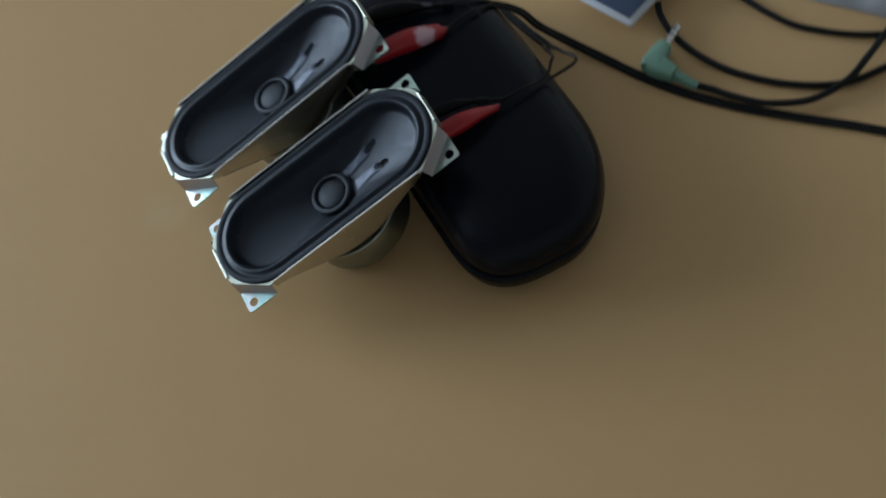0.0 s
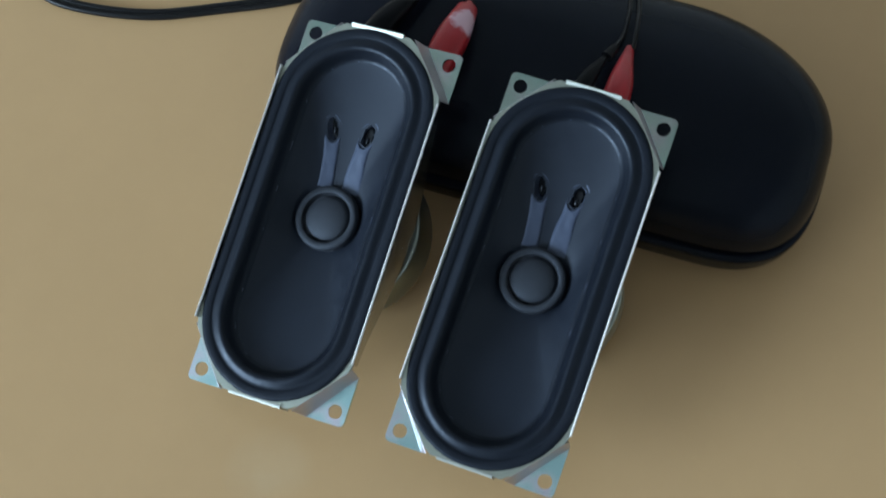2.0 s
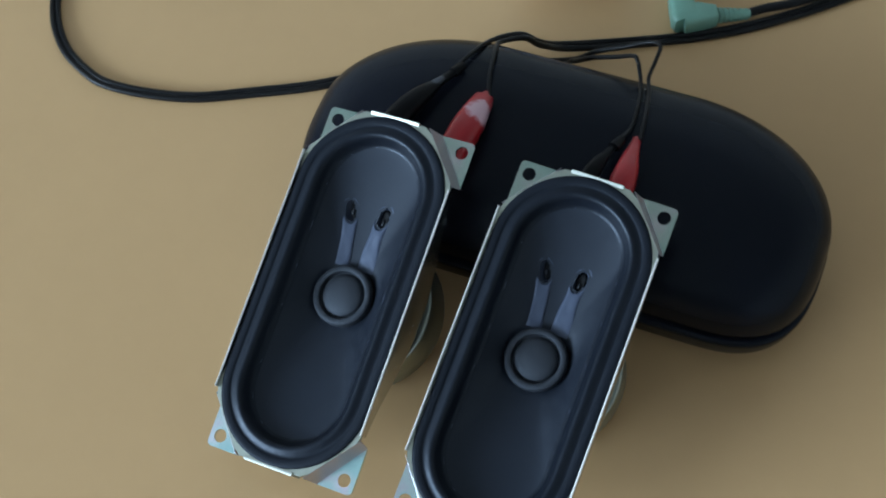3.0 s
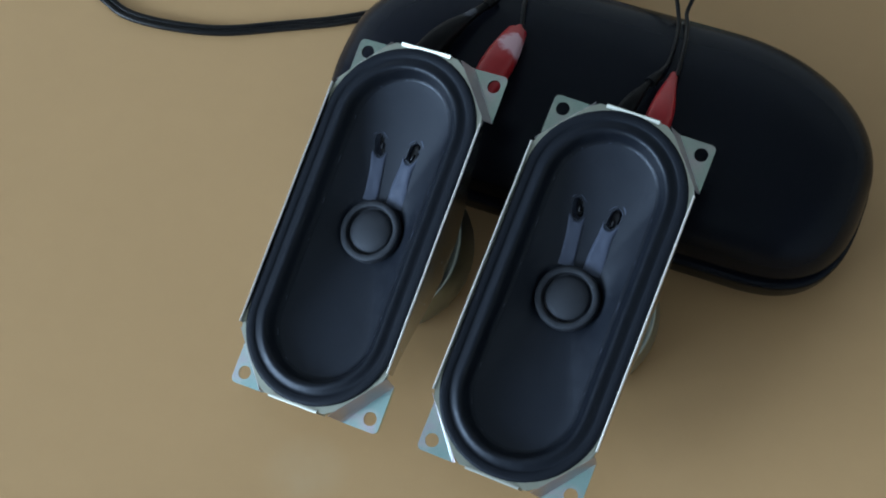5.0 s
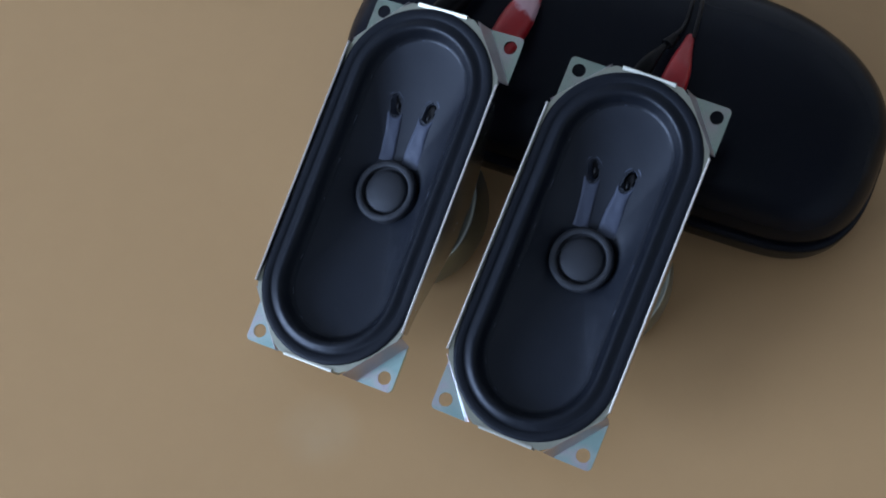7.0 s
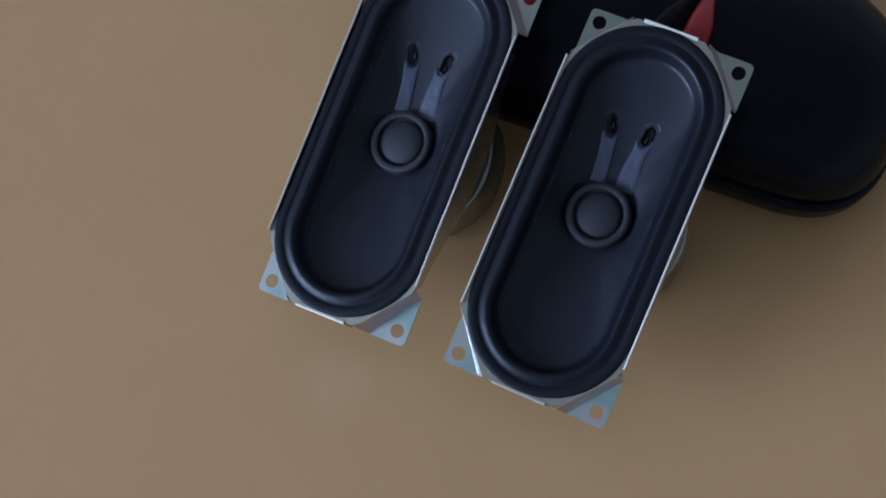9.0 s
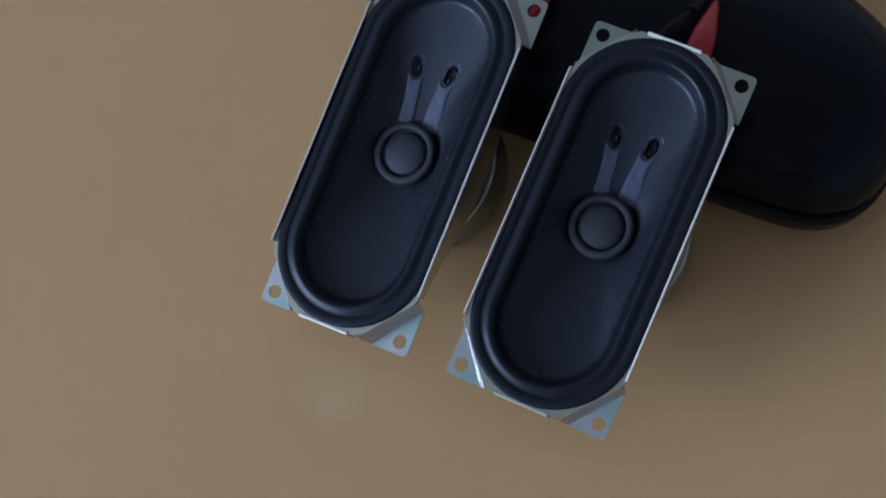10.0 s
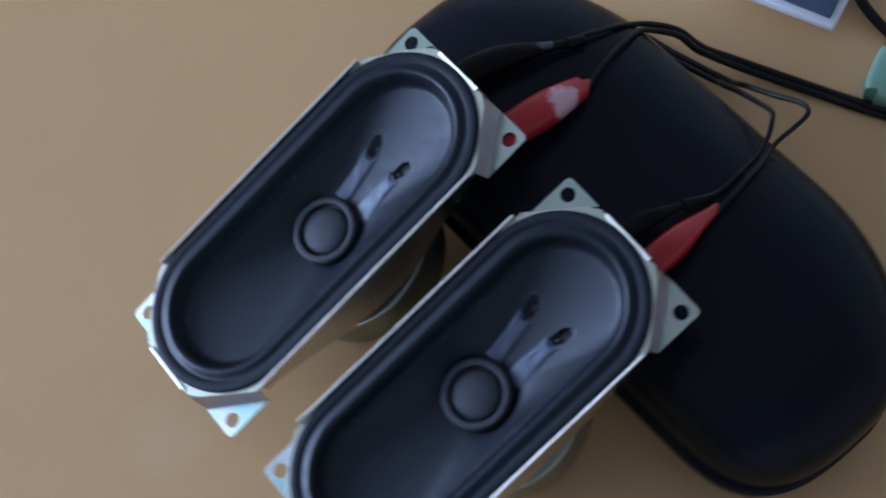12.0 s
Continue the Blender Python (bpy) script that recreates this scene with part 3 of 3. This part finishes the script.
for k in range(1, 16):
    u = math.sin(math.pi / 2 * k / 15)
    w = max(0.0, 1 - u ** 3.06) ** (1 / 3.06)
    lid.append(case_ring(0.05 + CASE_W * (1 - w), 1.53 + (CASE_TOP - 1.53) * u, 0.05 + 1.24 * CASE_W * (1 - w), 0.05 * w))
part("lid", loft(bmesh.new(), lid, close_first=True, close_last=True), LEATHER, case, "domed black lid", smooth=60)


# ---- test clips and leads ----
def alligator_clip(points, mat, label, fat=1.0, taper=(0.50, 0.40, 0.24, 0.17, 0.16)):
    ob = thing("alligator_clip", label, "test clip", "test clips on the loudspeakers")
    boot = part("boot", sweep(bmesh.new(), points, [fat * w for w in (0.42, 0.50, 0.52) + taper],
                              [fat * h for h in (0.30, 0.38, 0.40) + tuple(0.8 * w for w in taper)], sides=20,
                              square=2.6), mat, ob, smooth=50)
    a, b = Vector(points[0]), Vector(points[1])
    back = (a - b).normalized()
    for up in (0.12, -0.12):
        tip = [a - back * 0.2 + Vector((0, 0, up)), a + back * 0.5 + Vector((0, 0, up * 1.5)), a + back * 1.1 + Vector((0, 0, up * 0.4))]
        part("jaw", sweep(bmesh.new(), tip, [0.24, 0.2, 0.12], [0.04, 0.04, 0.04], sides=10, square=4), CHROME, ob, "nickel-plated jaw")
    end = Vector(points[-1])
    ahead = (end - Vector(points[-2])).normalized()
    part("sleeve", sweep(bmesh.new(), [end - ahead * 0.15, end + ahead * 0.12, end + ahead * 0.3], [0.17, 0.14, 0.12], [0.14, 0.13, 0.12], sides=14), mat, ob)
    return ob


alligator_clip([(1.19, 4.2, 4.0), (1.22, 5.0, 4.08), (1.25, 5.9, 4.04), (1.22, 6.6, 3.88), (1.17, 7.2, 3.66)], RED_WORN,
               "red vinyl-booted alligator clip with a pale scuff, on a loudspeaker terminal", 0.84, (0.55, 0.53, 0.47, 0.41, 0.35))
alligator_clip([(6.05, 4.5, 3.92), (6.05, 5.2, 4.02), (6.0, 6.0, 4.02), (5.9, 6.7, 3.88), (5.82, 7.3, 3.68)], RED,
               "red vinyl-booted alligator clip on a loudspeaker terminal", 0.70, (0.53, 0.48, 0.38, 0.29, 0.22))
alligator_clip([(-0.95, 4.95, 3.72), (-0.86, 5.5, 3.78), (-0.62, 6.35, 3.78), (-0.30, 7.2, 3.70), (-0.02, 7.95, 3.56)], BLACK_GLINT,
               "black vinyl-booted alligator clip on a loudspeaker terminal", 0.72)
alligator_clip([(5.0, 4.7, 3.9), (5.05, 5.3, 4.0), (5.15, 6.0, 4.05), (5.28, 6.6, 4.0), (5.38, 7.0, 3.9)], BLACK_GLINT,
               "black vinyl-booted alligator clip on a loudspeaker terminal", 0.48)

lead_cable = thing("speaker_cable", "black twin speaker cable running across the table from the clips", "cable")
TRUNK = [(1.25, 11.35, 1.4), (1.8, 12.25, 0.45), (3.7, 13.45, 0.14), (5.2, 14.28, 0.11), (6.7, 15.28, 0.11), (8.2, 16.55, 0.11), (9.3, 17.65, 0.11),
         (10.6, 19.05, 0.11), (12.1, 20.66, 0.11), (16.0, 24.4, 0.11), (22.0, 29.5, 0.11)]
GIRTH = [0.065, 0.065, 0.08, 0.10, 0.105, 0.105, 0.105, 0.105, 0.105, 0.105]
RED_LEAD = [(1.15, 7.35, 3.6), (0.85, 8.2, 3.6), (0.58, 9.2, 3.32), (0.36, 9.9, 2.78), (0.56, 10.45, 2.45), (0.9, 10.9, 2.15)]
BLACK_LEAD = [(0.0, 8.05, 3.53), (0.16, 8.7, 3.42), (0.26, 9.4, 3.12), (0.28, 9.9, 2.72), (0.52, 10.45, 2.4), (0.9, 10.9, 2.1)]
part("red_lead", sweep(bmesh.new(), RED_LEAD + TRUNK, GIRTH, GIRTH, sides=12, shift=0.10), CABLE, lead_cable)
part("black_lead", sweep(bmesh.new(), BLACK_LEAD + TRUNK, GIRTH, GIRTH, sides=12, shift=-0.10), CABLE, lead_cable)

left_cable = thing("speaker_cable", "black twin speaker cable curling out from behind the case", "cable")
LEFT = [(2.1, 11.4, 0.8), (0.6, 11.2, 0.3), (-1.3, 10.75, 0.105), (-3.2, 9.6, 0.105), (-5.15, 8.1, 0.105), (-7.1, 6.98, 0.105), (-8.7, 6.15, 0.105), (-10.3, 5.7, 0.105), (-11.7, 5.55, 0.105),
        (-12.6, 5.75, 0.105), (-13.7, 6.3, 0.105), (-14.7, 7.3, 0.105), (-15.3, 8.6, 0.105), (-15.4, 11.0, 0.105)]
RED_LEAD = [(5.80, 7.5, 3.68), (5.62, 8.5, 3.62), (5.35, 9.5, 3.3), (5.13, 10.1, 3.1), (5.12, 10.75, 3.2), (5.08, 11.15, 3.3), (4.75, 11.25, 3.1), (4.1, 11.1, 2.75), (3.1, 11.0, 2.15)]
BLACK_LEAD = [(5.40, 7.1, 3.80), (5.56, 7.9, 3.5), (5.48, 8.7, 3.45), (5.3, 9.5, 3.2), (5.06, 10.1, 3.12), (4.84, 10.4, 3.45), (4.6, 10.6, 3.35), (4.0, 10.8, 2.8), (3.2, 10.9, 2.25), (2.6, 11.05, 1.6)]
GIRTH = [0.06, 0.06, 0.07, 0.09, 0.10, 0.10, 0.10, 0.10]
part("red_lead", sweep(bmesh.new(), RED_LEAD + LEFT, GIRTH, GIRTH, sides=12, shift=0.095), CABLE, left_cable)
part("black_lead", sweep(bmesh.new(), BLACK_LEAD + LEFT, GIRTH, GIRTH, sides=12, shift=-0.095), CABLE, left_cable)

# ---- the audio plug ----
plug = thing("audio_plug", "mint-green angled audio jack plug on a black cable", "audio plug", at=Matrix.Translation((-0.0017, -0.0033, 0)))
body_part = part("plug_body", sweep(bmesh.new(), [(4.45, 15.95, 0.42), (4.75, 15.5, 0.42), (5.1, 15.05, 0.42), (5.25, 14.85, 0.42)],
                                    [0.28, 0.40, 0.52, 0.46], [0.36, 0.41, 0.41, 0.36], sides=20, square=4), MINT, plug, smooth=40)
part("elbow", sweep(bmesh.new(), [(5.0, 15.05, 0.42), (5.5, 15.3, 0.42), (5.95, 15.55, 0.41)], [0.5, 0.42, 0.3], [0.39, 0.38, 0.3], sides=18, square=4), MINT, body_part, smooth=40)
for k in range(6):
    c = Vector((6.05 + 0.145 * k, 15.60 + 0.085 * k, 0.40 - 0.02 * k))
    d = Vector((0.86, 0.50, -0.06)) * 0.048
    part("strain_relief_rib", sweep(bmesh.new(), [c - d, c, c + d], [0.26 - 0.012 * k] * 2, [0.26 - 0.012 * k] * 2, sides=16, steps=2), MINT, body_part)
part("strain_relief_core", sweep(bmesh.new(), [(5.9, 15.52, 0.4), (6.4, 15.8, 0.36), (6.9, 16.08, 0.3)], [0.19, 0.17], [0.19, 0.17], sides=14), MINT, body_part)
jack = Vector((-0.55, 0.83, 0))
j0 = Vector((4.45, 15.95, 0.42))
for a, b, r, mat, name in ((0.0, 0.55, 0.175, CHROME, "jack_sleeve"), (0.55, 0.60, 0.165, BLACK_PVC, "insulator"), (0.60, 0.85, 0.175, CHROME, "jack_ring"),
                           (0.85, 0.90, 0.165, BLACK_PVC, "insulator"), (0.90, 1.15, 0.175, CHROME, "jack_tip")):
    part(name, sweep(bmesh.new(), [j0 + jack * a, j0 + jack * (a + b) / 2 * 1.0 if a == 0 else j0 + jack * ((a + b) / 2), j0 + jack * b], [r, r], [r, r], sides=16, steps=3), mat, body_part)
part("cable", sweep(bmesh.new(), [(6.75, 16.0, 0.3), (7.25, 16.5, 0.25), (8.15, 17.05, 0.35), (9.2, 17.98, 0.45), (9.83, 19.6, 0.3), (9.85, 21.2, 0.48), (9.3, 22.5, 0.5), (8.3, 24.2, 0.2), (6.5, 27.5, 0.16), (4.5, 32.0, 0.16)],
                    [0.15, 0.15], [0.15, 0.15], sides=12), CABLE, plug)

# ---- the small box with its cable, and what lies farther back ----
device = thing("small_box", "small flat box with a dark blue lid and pale sides", "box", at=pose(0.0292, 0.1476, 0, 0, 0, 24))
part("box_foot", box(bmesh.new(), -0.030, -0.010, 0.012, 0.05, 0.0, 0.0072, 0.0008), GREY, device, "grey foot under the body", smooth=40)
part("box_body", box(bmesh.new(), -0.036, 0.0, 0.0, 0.06, 0.0070, 0.0098, 0.0009), PALE, device, "pale plastic sides", smooth=40)
part("box_lid", box(bmesh.new(), -0.0340, -0.0022, 0.0022, 0.058, 0.0098, 0.0106, 0.0004), BLUE, device, "dark blue lid", smooth=40)
cord = thing("device_cord", "black round cord curving over the table from a small box", "cable")
part("cord", sweep(bmesh.new(), [(2.1, 16.5, 0.45), (2.6, 16.32, 0.3), (3.7, 16.3, 0.15), (5.1, 16.6, 0.15), (6.65, 17.35, 0.15), (8.2, 18.7, 0.15), (9.35, 20.4, 0.15), (9.7, 22.0, 0.15), (9.5, 24.2, 0.15),
                                 (8.5, 28.0, 0.15)], [0.15, 0.15], [0.15, 0.15], sides=12), CABLE, cord)
cord2 = thing("device_cord", "black round cord crossing the other cables", "cable")
part("cord", sweep(bmesh.new(), [(0.6, 19.3, 0.15), (2.3, 19.4, 0.15), (3.97, 19.92, 0.15), (5.0, 20.3, 0.15), (6.0, 20.82, 0.15), (7.2, 22.0, 0.15), (8.15, 23.3, 0.2), (9.3, 25.3, 0.42), (11.2, 29.0, 0.15)],
                   [0.14, 0.14], [0.14, 0.14], sides=12), CABLE, cord2)
wrap = thing("plastic_packet", "crumpled grey clear-plastic packet lying on the table", "packet", at=pose(0.062, 0.262, 0, 0, 0, 40))
bm = bmesh.new()
bmesh.ops.create_grid(bm, x_segments=26, y_segments=18, size=1.0)
for v in bm.verts:
    x, y = v.co.x, v.co.y
    edge = max(0.0, (1 - x * x)) ** 0.4 * max(0.0, (1 - y * y)) ** 0.4
    v.co = Vector((x * 0.035, y * 0.024, 0.001 + edge * (0.009 + 0.006 * noise.noise(Vector((x * 3, y * 3, 0.3))) + 0.003 * noise.noise(Vector((x * 9, y * 9, 1))))))
r = bmesh.ops.extrude_face_region(bm, geom=bm.faces[:])
for v in r["geom"]:
    if isinstance(v, bmesh.types.BMVert):
        v.co.z = 0.0003
part("packet", bm, GREY, wrap, smooth=60)
